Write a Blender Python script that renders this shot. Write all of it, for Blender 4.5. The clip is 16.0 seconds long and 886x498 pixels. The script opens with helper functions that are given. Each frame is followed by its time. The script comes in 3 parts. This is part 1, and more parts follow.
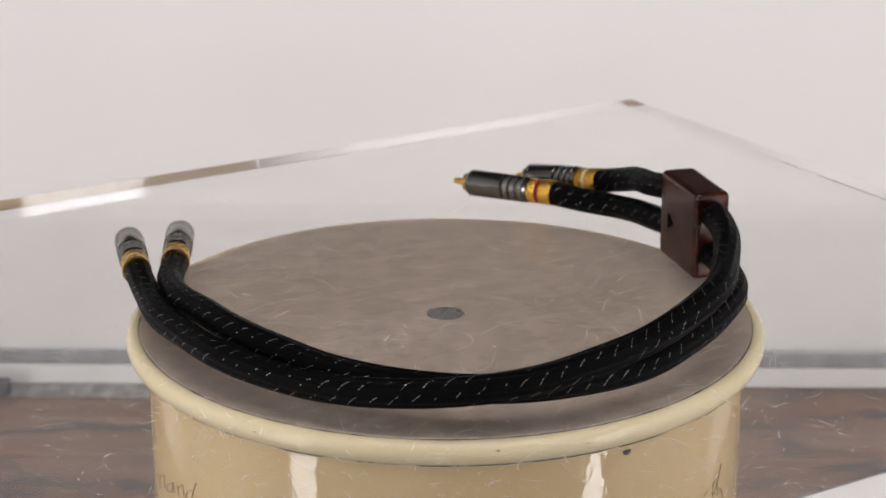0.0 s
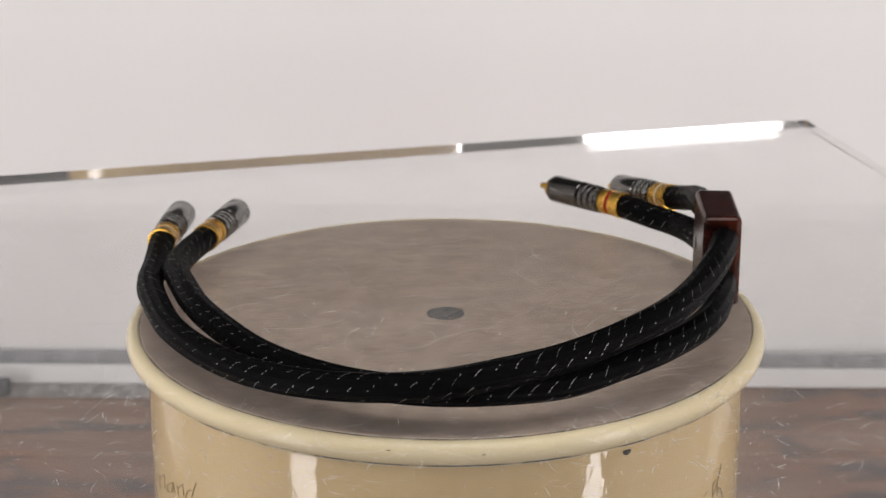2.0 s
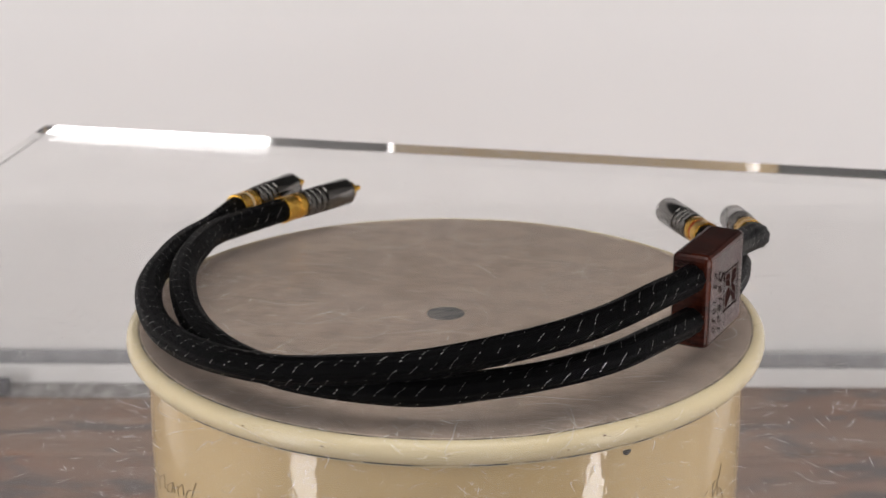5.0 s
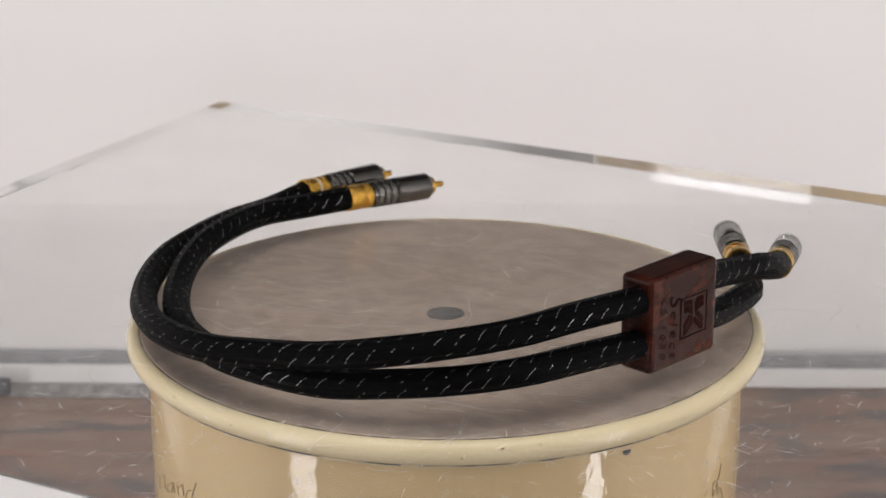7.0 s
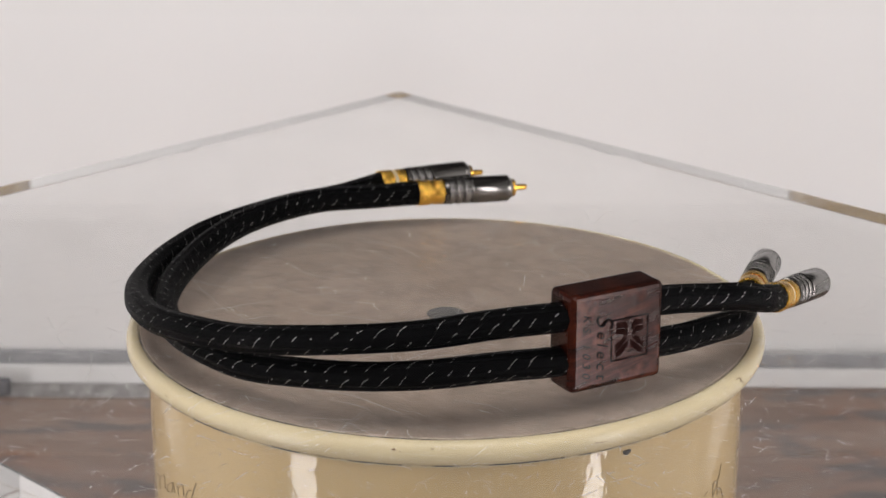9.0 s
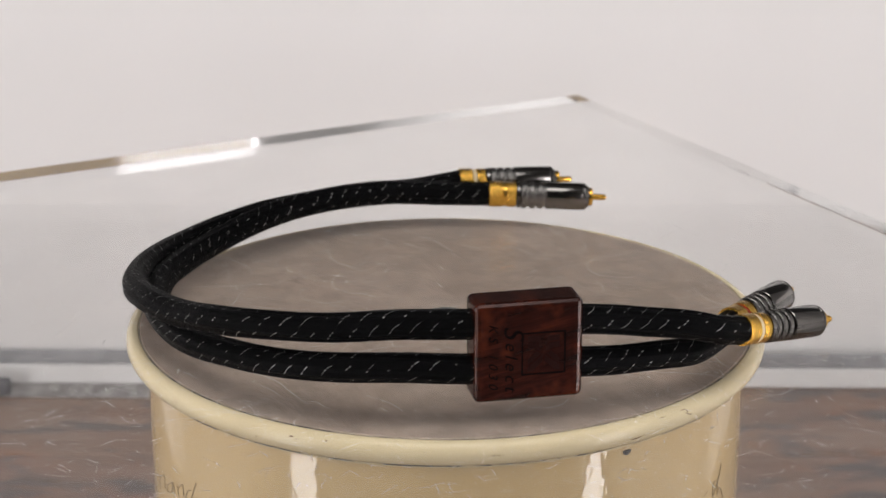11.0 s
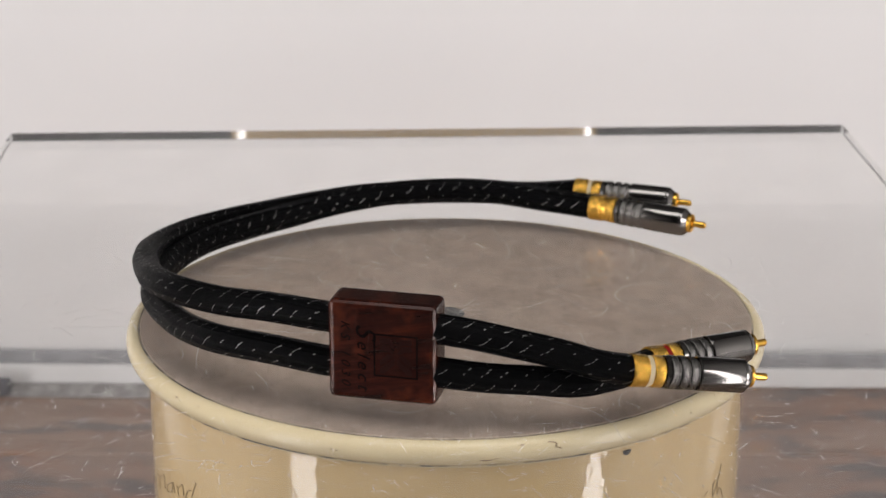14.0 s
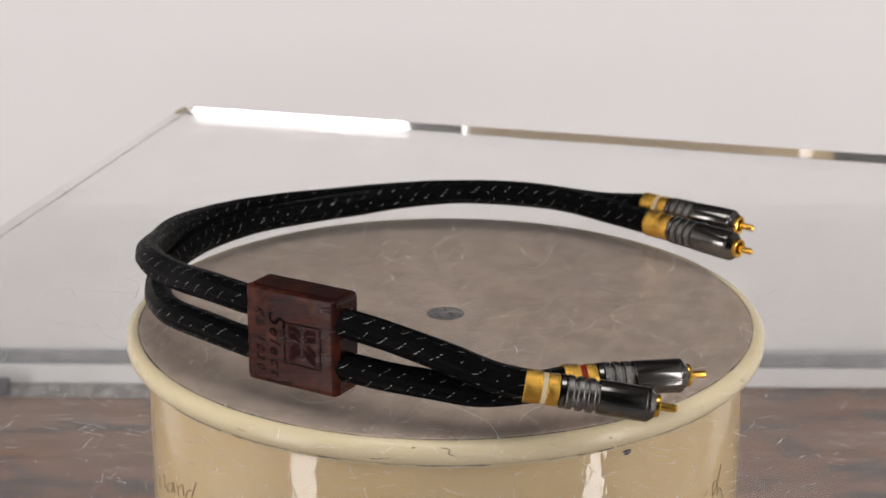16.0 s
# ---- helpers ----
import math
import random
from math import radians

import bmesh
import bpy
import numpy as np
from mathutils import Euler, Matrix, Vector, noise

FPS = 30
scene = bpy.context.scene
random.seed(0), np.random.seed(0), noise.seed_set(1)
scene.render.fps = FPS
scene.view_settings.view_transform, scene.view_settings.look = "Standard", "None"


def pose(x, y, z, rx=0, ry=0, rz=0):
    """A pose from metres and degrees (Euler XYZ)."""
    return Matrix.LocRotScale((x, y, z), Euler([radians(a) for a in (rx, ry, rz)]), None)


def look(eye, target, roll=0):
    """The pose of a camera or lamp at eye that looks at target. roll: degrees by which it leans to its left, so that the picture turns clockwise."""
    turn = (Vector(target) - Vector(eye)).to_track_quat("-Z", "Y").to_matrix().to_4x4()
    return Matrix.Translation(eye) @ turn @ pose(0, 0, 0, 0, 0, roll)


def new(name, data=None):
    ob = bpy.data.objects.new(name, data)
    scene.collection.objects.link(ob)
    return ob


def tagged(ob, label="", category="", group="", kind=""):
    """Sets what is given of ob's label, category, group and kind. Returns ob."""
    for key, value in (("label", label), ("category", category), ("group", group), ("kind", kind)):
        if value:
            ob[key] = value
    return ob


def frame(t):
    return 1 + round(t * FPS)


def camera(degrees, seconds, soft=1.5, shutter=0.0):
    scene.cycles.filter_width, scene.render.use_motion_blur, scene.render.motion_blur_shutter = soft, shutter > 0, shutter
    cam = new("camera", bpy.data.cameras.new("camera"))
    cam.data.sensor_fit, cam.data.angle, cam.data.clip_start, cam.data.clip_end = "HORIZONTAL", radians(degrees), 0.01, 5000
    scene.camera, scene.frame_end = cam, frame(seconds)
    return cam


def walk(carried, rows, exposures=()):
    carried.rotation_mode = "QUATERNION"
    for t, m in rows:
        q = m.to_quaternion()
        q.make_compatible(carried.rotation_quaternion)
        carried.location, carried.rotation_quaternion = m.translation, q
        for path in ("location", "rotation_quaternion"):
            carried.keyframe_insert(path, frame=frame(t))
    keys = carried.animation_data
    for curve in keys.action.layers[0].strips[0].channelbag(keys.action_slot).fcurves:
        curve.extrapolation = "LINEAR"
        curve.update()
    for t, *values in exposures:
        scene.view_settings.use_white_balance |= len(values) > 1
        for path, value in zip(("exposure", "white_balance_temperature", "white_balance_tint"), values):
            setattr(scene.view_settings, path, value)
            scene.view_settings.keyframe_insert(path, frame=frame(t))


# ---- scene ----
cam = camera(24.725, 16.0, soft=1.5)
cam.data.dof.use_dof, cam.data.dof.focus_distance, cam.data.dof.aperture_fstop = True, 0.88, 17.0
STAND = pose(0, -0.9292, 0.337, 71.426, 0, 0.079)
walk(cam, [(0.0, STAND), (16.0, STAND)], exposures=[(0.0, 0.0), (16.0, 0.0)])

# long light paths inside the clear sheet
scene.cycles.max_bounces, scene.cycles.glossy_bounces, scene.cycles.transmission_bounces = 20, 16, 16

# ---- light ----
world = bpy.data.worlds.new("room_light")
scene.world = world
world.use_nodes = True
world.node_tree.nodes["Background"].inputs[0].default_value = (0.9, 0.93, 1.0, 1)
world.node_tree.nodes["Background"].inputs[1].default_value = 0.05


def area(name, eye, target, w, h, power, colour):
    data = bpy.data.lights.new(name, "AREA")
    data.shape, data.size, data.size_y, data.energy, data.color = "RECTANGLE", w, h, power, colour
    ob = new(name, data)
    ob.matrix_world = look(eye, target)
    return ob


# two upright softboxes facing the backdrop on both sides of the table, and an added wide fill lamp overhead that
# brightens the disc
area("softbox_lamp", (-0.735, -0.60, -0.03), (-0.95, 0.4, -0.03), 0.37, 1.16, 10.0, (1.0, 0.961, 0.970))
area("softbox_lamp", (0.82, -0.60, -0.03), (1.03, 0.4, -0.03), 0.34, 1.16, 11.5, (1.0, 0.961, 0.970))
area("ceiling_lamp", (0, -0.5, 1.75), (0, -0.501, 0), 1.3, 0.8, 12.0, (1.0, 0.97, 0.96))

# ---- materials ----


def material(name, colour, rough=0.5, metal=0.0, **more):
    m = bpy.data.materials.new(name)
    m.use_nodes = True
    b = m.node_tree.nodes["Principled BSDF"]
    b.inputs["Base Color"].default_value = (*colour, 1)
    b.inputs["Roughness"].default_value = rough
    b.inputs["Metallic"].default_value = metal
    for k, v in more.items():
        b.inputs[k.replace("_", " ")].default_value = v
    return m


def node(m, kind, **inputs):
    n = m.node_tree.nodes.new(kind)
    for k, v in inputs.items():
        n.inputs[k.replace("_", " ")].default_value = v
    return n


def join(m, a, b):
    m.node_tree.links.new(a, b)


def coords(m, scale=(1, 1, 1), turn=(0, 0, 0), source="Object"):
    tc = node(m, "ShaderNodeTexCoord")
    spin = node(m, "ShaderNodeMapping", Rotation=turn)
    mp = node(m, "ShaderNodeMapping", Scale=scale)
    join(m, tc.outputs[source], spin.inputs["Vector"])
    join(m, spin.outputs["Vector"], mp.inputs["Vector"])
    return mp.outputs["Vector"]


def ramp(m, fac, *stops):
    r = node(m, "ShaderNodeValToRGB")
    e = r.color_ramp.elements
    while len(e) < len(stops):
        e.new(0.5)
    for el, (p, c) in zip(e, stops):
        el.position, el.color = p, (*c, 1) if len(c) == 3 else c
    join(m, fac, r.inputs["Fac"])
    return r.outputs["Color"]


def mix(m, fac, a, b, how="MIX"):
    n = node(m, "ShaderNodeMix")
    n.data_type, n.blend_type = "RGBA", how
    for sock, v in ((n.inputs[0], fac), (n.inputs[6], a), (n.inputs[7], b)):
        if hasattr(v, "links"):
            join(m, v, sock)
        else:
            sock.default_value = v if isinstance(v, float) else (*v, 1)
    return n.outputs[2]


def bump(m, height, strength, distance=0.0005):
    n = node(m, "ShaderNodeBump", Strength=strength, Distance=distance)
    join(m, height, n.inputs["Height"])
    join(m, n.outputs["Normal"], m.node_tree.nodes["Principled BSDF"].inputs["Normal"])


def noise_tex(m, vec, scale, detail=4.0, rough=0.55):
    n = node(m, "ShaderNodeTexNoise", Scale=scale, Detail=detail, Roughness=rough)
    join(m, vec, n.inputs["Vector"])
    return n.outputs["Fac"]


def to(m, sock, name):
    join(m, sock, m.node_tree.nodes["Principled BSDF"].inputs[name])


def cream_paint(name, low, high, gloss=0.035, shine=0.6):
    m = material(name, low, 0.22, 0.0, Specular_IOR_Level=shine)
    v = coords(m)
    c = ramp(m, noise_tex(m, v, 9, 5), (0.35, low), (0.7, high))
    speck = ramp(m, noise_tex(m, v, 160, 3), (0.755, (0, 0, 0)), (0.775, (1, 1, 1)))
    to(m, mix(m, speck, c, (0.20, 0.14, 0.08)), "Base Color")
    to(m, ramp(m, noise_tex(m, v, 60), (0.3, (gloss,) * 3), (0.8, (gloss + 0.05,) * 3)), "Roughness")
    bump(m, noise_tex(m, coords(m, (1, 1, 0.5)), 170, 2), 0.35, 0.0009)
    return m


CREAM = cream_paint("cream_enamel", (0.555, 0.405, 0.205), (0.615, 0.46, 0.248))
RIM_CREAM = cream_paint("pale_cream_enamel", (0.60, 0.50, 0.315), (0.66, 0.56, 0.365), 0.2, 0.35)


def disc_metal():
    m = material("worn_brushed_metal", (0.475, 0.436, 0.396), 0.48, 0.3)
    fine = noise_tex(m, coords(m, (110, 1500, 110), (0, 0, 0.67)), 1.0, 5, 0.75)
    broad = noise_tex(m, coords(m, (30, 300, 30), (0, 0, 0.67)), 1.0, 6, 0.75)
    patch = noise_tex(m, coords(m), 75, 9, 0.8)
    cloud = noise_tex(m, coords(m), 14, 4, 0.6)
    a = ramp(m, fine, (0.42, (0.235, 0.182, 0.146)), (0.58, (0.515, 0.398, 0.325)))
    b = ramp(m, patch, (0.43, (0.215, 0.166, 0.133)), (0.57, (0.560, 0.436, 0.357)))
    c = mix(m, 0.55, a, b)
    c = mix(m, 0.3, c, ramp(m, broad, (0.36, (0.240, 0.185, 0.148)), (0.64, (0.470, 0.372, 0.308))))
    c = mix(m, 0.22, c, ramp(m, cloud, (0.35, (0.26, 0.198, 0.157)), (0.65, (0.46, 0.366, 0.304))))
    grit = ramp(m, noise_tex(m, coords(m), 420, 3, 0.7), (0.66, (0, 0, 0)), (0.74, (1, 1, 1)))
    to(m, mix(m, grit, c, (0.13, 0.10, 0.085)), "Base Color")
    to(m, ramp(m, patch, (0.3, (0.4, 0.4, 0.4)), (0.7, (0.58, 0.58, 0.58))), "Roughness")
    bump(m, fine, 0.3, 0.0002)
    return m


DISC = disc_metal()
DARK_SPOT = material("dark_worn_steel", (0.085, 0.09, 0.10), 0.5, 0.3)
to(DARK_SPOT, ramp(DARK_SPOT, noise_tex(DARK_SPOT, coords(DARK_SPOT, (90, 900, 60)), 1.0, 6, 0.8), (0.42, (0.035, 0.04, 0.046)), (0.60, (0.24, 0.225, 0.21))), "Base Color")
CHIP = material("chipped_brown_primer", (0.16, 0.09, 0.05), 0.7)
WORN = material("worn_seam_line", (0.2, 0.15, 0.1), 0.7)
to(WORN, ramp(WORN, noise_tex(WORN, coords(WORN), 38, 6, 0.7), (0.47, (0.62, 0.50, 0.30)), (0.56, (0.05, 0.055, 0.06))), "Base Color")
GAP = material("dark_seam_grime", (0.05, 0.045, 0.04), 0.8)
SEAM = material("brown_seam_grime", (0.1, 0.08, 0.06), 0.8)
to(SEAM, ramp(SEAM, noise_tex(SEAM, coords(SEAM), 90, 5), (0.35, (0.05, 0.042, 0.032)), (0.65, (0.30, 0.24, 0.16))), "Base Color")


def acrylic(name, rough, film):
    """Clear acrylic: refraction, a gloss that rises at grazing angles and a thin film of dust."""
    m = bpy.data.materials.new(name)
    m.use_nodes = True
    m.node_tree.nodes.remove(m.node_tree.nodes["Principled BSDF"])
    fr = node(m, "ShaderNodeFresnel", IOR=1.49)
    low = node(m, "ShaderNodeMath")
    low.operation = "POWER"
    low.inputs[1].default_value = 1.8
    join(m, fr.outputs[0], low.inputs[0])
    see = node(m, "ShaderNodeBsdfRefraction", Color=(0.985, 0.988, 0.985, 1), Roughness=rough, IOR=1.49)
    shine = node(m, "ShaderNodeBsdfGlossy", Color=(1, 1, 1, 1), Roughness=rough)
    mixed = node(m, "ShaderNodeMixShader")
    join(m, low.outputs[0], mixed.inputs[0])
    join(m, see.outputs[0], mixed.inputs[1])
    join(m, shine.outputs[0], mixed.inputs[2])
    dusty = node(m, "ShaderNodeMixShader")
    powder = node(m, "ShaderNodeBsdfDiffuse", Color=(0.85, 0.84, 0.83, 1))
    where = ramp(m, noise_tex(m, coords(m), 22, 8, 0.72), (0.40, (film * 0.25,) * 3), (0.68, (film,) * 3))
    join(m, where, dusty.inputs[0])
    join(m, mixed.outputs[0], dusty.inputs[1])
    join(m, powder.outputs[0], dusty.inputs[2])
    join(m, dusty.outputs[0], m.node_tree.nodes["Material Output"].inputs["Surface"])
    return m


ACRYLIC = acrylic("clear_acrylic", 0.0, 0.055)
ACRYLIC_EDGE = acrylic("polished_acrylic_edge", 0.035, 0.03)
SCRATCH = material("pale_scratch", (0.92, 0.91, 0.89), 0.4, 0.0, Alpha=0.9)
FAINT = material("faint_long_scratch", (0.92, 0.91, 0.89), 0.4, 0.0, Alpha=0.62)
DUST = material("white_dust", (0.85, 0.84, 0.82), 0.8)
GOLD = material("gold_plate", (0.86, 0.50, 0.09), 0.24, 1.0)
GOLD_KNURL = material("knurled_gold", (0.86, 0.50, 0.09), 0.2, 1.0)


def knurl(m, dense, strength, distance):
    hs = []
    for turn in (0.72, -0.72):
        w = node(m, "ShaderNodeTexWave", Scale=1.0, Distortion=0.0)
        join(m, coords(m, (dense, dense, 1), (0, 0, turn), "UV"), w.inputs["Vector"])
        hs.append(w.outputs["Fac"])
    bump(m, mix(m, 1.0, hs[0], hs[1], "MULTIPLY"), strength, distance)


knurl(GOLD_KNURL, 18, 0.7, 0.00022)
GUNMETAL = material("black_chrome", (0.21, 0.2, 0.19), 0.14, 1.0, Specular_Tint=(0.75, 0.75, 0.75, 1))
RIB = material("knurled_gunmetal", (0.23, 0.22, 0.21), 0.26, 1.0, Specular_Tint=(0.6, 0.6, 0.6, 1))
knurl(RIB, 18, 0.45, 0.0002)
RED_RING = material("red_enamel_ring", (0.32, 0.02, 0.012), 0.25)
WHITE_RING = material("cream_enamel_ring", (0.80, 0.66, 0.42), 0.3)


def sleeve():
    m = material("black_braided_sleeve", (0.012, 0.012, 0.014), 0.42, 0.0, Specular_IOR_Level=0.06)
    hs = []
    for turn in (0.785, -0.785):
        w = node(m, "ShaderNodeTexWave", Scale=1.0, Distortion=0.3, Detail=1.0)
        join(m, coords(m, (3.8, 3.8, 1), (0, 0, turn), "UV"), w.inputs["Vector"])
        hs.append(w.outputs["Fac"])
    net = mix(m, 1.0, hs[0], hs[1], "MULTIPLY")
    to(m, mix(m, ramp(m, net, (0.35, (0, 0, 0)), (0.8, (1, 1, 1))), (0.0002, 0.0002, 0.0003), (0.018, 0.018, 0.020)), "Base Color")
    bump(m, net, 0.8, 0.0006)
    return m


SLEEVE = sleeve()
SILVER = material("silver_thread", (0.80, 0.79, 0.77), 0.38, 1.0)


def rosewood():
    m = material("polished_rosewood", (0.1, 0.03, 0.015), 0.2, 0.0, Specular_IOR_Level=0.33, Specular_Tint=(1.0, 0.80, 0.76, 1))
    grain = noise_tex(m, coords(m, (30, 30, 260), (0, 0.2, 0)), 1.0, 6, 0.6)
    broad = noise_tex(m, coords(m), 75, 3)
    a = ramp(m, grain, (0.3, (0.008, 0.0025, 0.002)), (0.55, (0.030, 0.0065, 0.004)), (0.8, (0.075, 0.016, 0.007)))
    to(m, mix(m, ramp(m, broad, (0.52, (0, 0, 0)), (0.72, (1, 1, 1))), a, (0.075, 0.015, 0.006)), "Base Color")
    to(m, ramp(m, grain, (0.3, (0.26, 0.26, 0.26)), (0.7, (0.16, 0.16, 0.16))), "Roughness")
    bump(m, grain, 0.12, 0.0003)
    return m


ROSEWOOD = rosewood()
ENGRAVED = material("dark_engraving", (0.004, 0.002, 0.002), 0.8, 0.0, Specular_IOR_Level=0.04)
INLAY = material("red_brown_engraved_wood", (0.018, 0.005, 0.004), 0.8, 0.0, Specular_IOR_Level=0.06)


def table_wood():
    m = material("weathered_table_wood", (0.24, 0.168, 0.12), 0.45)
    grain = noise_tex(m, coords(m, (5.0, 30, 30)), 1.0, 7, 0.65)
    fine = noise_tex(m, coords(m, (22, 260, 260)), 1.0, 5, 0.7)
    stain = noise_tex(m, coords(m, (9, 22, 22)), 1.0, 6, 0.62)
    worn = noise_tex(m, coords(m, (12, 30, 30), (0, 0, 0.2)), 1.0, 8, 0.72)
    c = ramp(m, grain, (0.36, (0.185, 0.118, 0.088)), (0.5, (0.285, 0.188, 0.138)), (0.66, (0.40, 0.285, 0.220)))
    c = mix(m, 0.3, c, ramp(m, fine, (0.3, (0.13, 0.084, 0.064)), (0.7, (0.40, 0.275, 0.205))))
    c = mix(m, ramp(m, worn, (0.52, (0, 0, 0)), (0.66, (0.6, 0.6, 0.6))), c, (0.36, 0.165, 0.085))
    c = mix(m, ramp(m, stain, (0.52, (0, 0, 0)), (0.60, (0.85, 0.85, 0.85))), c, (0.13, 0.113, 0.113))
    each = node(m, "ShaderNodeObjectInfo")
    to(m, mix(m, 1.0, c, ramp(m, each.outputs["Random"], (0.0, (0.75, 0.75, 0.77)), (1.0, (1.0, 1.0, 1.0))), "MULTIPLY"), "Base Color")
    to(m, ramp(m, fine, (0.3, (0.4, 0.4, 0.4)), (0.7, (0.6, 0.6, 0.6))), "Roughness")
    bump(m, grain, 0.3, 0.001)
    return m


WOOD = table_wood()


def plain(name, colour, spread, scale, rough):
    m = material(name, colour, rough)
    n = noise_tex(m, coords(m), scale, 5)
    lo = tuple(c * (1 - spread) for c in colour)
    hi = tuple(min(1, c * (1 + spread)) for c in colour)
    to(m, ramp(m, n, (0.3, lo), (0.7, hi)), "Base Color")
    bump(m, noise_tex(m, coords(m), scale * 30, 3), 0.1, 0.0005)
    return m


BACKDROP = plain("matt_white_backdrop", (0.78, 0.765, 0.755), 0.015, 3, 0.85)
WALL = plain("grey_room_paint", (0.25, 0.245, 0.24), 0.05, 2, 0.9)
WHITE_WALL = plain("white_side_wall_paint", (0.60, 0.59, 0.58), 0.02, 2, 0.85)
DARK_WALL = plain("dark_grey_room_paint", (0.07, 0.07, 0.07), 0.1, 2, 0.9)
FLOOR = plain("grey_floor", (0.50, 0.49, 0.48), 0.1, 4, 0.7)
STRIP_GREY = plain("grey_metal_strip", (0.30, 0.30, 0.31), 0.2, 60, 0.5)
STRIP_WORN = material("worn_grey_strip", (0.4, 0.39, 0.39), 0.6)
to(STRIP_WORN, ramp(STRIP_WORN, noise_tex(STRIP_WORN, coords(STRIP_WORN, (1, 0.5, 1)), 110, 3), (0.36, (0.21, 0.195, 0.19)), (0.64, (0.42, 0.40, 0.39))), "Base Color")
STRIP_WHITE = plain("white_plastic_strip", (0.76, 0.75, 0.74), 0.03, 20, 0.5)
BLOCK = plain("dark_grey_block_plastic", (0.10, 0.10, 0.11), 0.2, 40, 0.6)
INK = material("brown_script_ink", (0.27, 0.19, 0.085), 0.6)

# ---- mesh helpers ----


def mesh_of(name, bm, mat, smooth=True):
    me = bpy.data.meshes.new(name)
    bmesh.ops.recalc_face_normals(bm, faces=bm.faces)
    bm.to_mesh(me)
    bm.free()
    me.materials.append(mat)
    if smooth:
        me.shade_smooth()
        me.set_sharp_from_angle(angle=radians(28))
    return me


def part(name, bm, mat, parent=None, label="", smooth=True):
    ob = new(name, mesh_of(name, bm, mat, smooth))
    if parent is not None:
        ob.parent = parent
    return tagged(ob, label)


def box(lo, hi, bevel=0.0, seg=2):
    bm = bmesh.new()
    bmesh.ops.create_cube(bm, size=1.0)
    for v in bm.verts:
        v.co = Vector([lo[i] + (v.co[i] + 0.5) * (hi[i] - lo[i]) for i in range(3)])
    if bevel:
        bmesh.ops.bevel(bm, geom=bm.edges[:], offset=bevel, segments=seg, affect="EDGES", profile=0.5)
    return bm


def lathe(profile, n=96, closed=False):
    """Turn (radius, height) pairs round the z axis, with a UV map in turns and metres times 100."""
    bm = bmesh.new()
    uv = bm.loops.layers.uv.new("UVMap")
    rings = []
    for r, z in profile:
        if r < 1e-7:
            rings.append([bm.verts.new((0, 0, z))])
        else:
            rings.append([bm.verts.new((r * math.cos(2 * math.pi * k / n), r * math.sin(2 * math.pi * k / n), z)) for k in range(n)])
    pairs = list(zip(range(len(rings)), range(1, len(rings))))
    if closed:
        pairs.append((len(rings) - 1, 0))
    for i, j in pairs:
        a, b = rings[i], rings[j]
        for k in range(n):
            k2 = (k + 1) % n
            vs = [a[k % len(a)], a[k2 % len(a)], b[k2 % len(b)], b[k % len(b)]]
            us = [(k, i), (k + 1, i), (k + 1, j), (k, j)]
            keep = [q for q, v in enumerate(vs) if v not in vs[:q]]
            if len(keep) < 3:
                continue
            f = bm.faces.new([vs[q] for q in keep])
            for loop, q in zip(f.loops, keep):
                kk, ring = us[q]
                loop[uv].uv = (kk / n, profile[ring][1] * 20)
    return bm


def moved(bm, m):
    bmesh.ops.transform(bm, matrix=m, verts=bm.verts)
    return bm


def spline(points, per=10):
    p = [Vector(q) for q in points]
    p = [2 * p[0] - p[1]] + p + [2 * p[-1] - p[-2]]
    out = []
    for i in range(1, len(p) - 2):
        a, b, c, d = p[i - 1:i + 3]
        for k in range(per):
            t = k / per
            out.append(0.5 * (2 * b + (c - a) * t + (2 * a - 5 * b + 4 * c - d) * t * t + (3 * b - a - 3 * c + d) * t ** 3))
    return out + [p[-2]]


def frames_along(path):
    """A frame (side, up) for each point of a path, carried along without twist."""
    out = []
    up = Vector((0, 0, 1))
    for i, p in enumerate(path):
        d = (path[min(i + 1, len(path) - 1)] - path[max(i - 1, 0)]).normalized()
        side = d.cross(up).normalized()
        up = side.cross(d).normalized()
        out.append((side, up.copy()))
    return out


def sweep(path, radius, n=12, lobes=0, depth=0.0, twist=0.0, flat=1.0):
    bm = bmesh.new()
    uv = bm.loops.layers.uv.new("UVMap")
    fr = frames_along(path)
    s, rings, lengths = 0.0, [], []
    for i, p in enumerate(path):
        if i:
            s += (p - path[i - 1]).length
        lengths.append(s)
        ring = []
        for k in range(n):
            a = 2 * math.pi * k / n
            r = radius * (1 - depth * (0.5 - 0.5 * math.cos(lobes * a + twist * s)))
            ring.append(bm.verts.new(p + fr[i][0] * (r * math.cos(a)) + fr[i][1] * (r * flat * math.sin(a))))
        rings.append(ring)
    for i in range(len(path) - 1):
        for k in range(n):
            k2 = (k + 1) % n
            f = bm.faces.new((rings[i][k], rings[i][k2], rings[i + 1][k2], rings[i + 1][k]))
            for loop, (kk, ii) in zip(f.loops, ((k, i), (k + 1, i), (k + 1, i + 1), (k, i + 1))):
                loop[uv].uv = (kk / n * 6.28 * radius * 100, lengths[ii] * 100)
    for ring in (rings[0][::-1], rings[-1]):
        bm.faces.new(ring)
    return bm


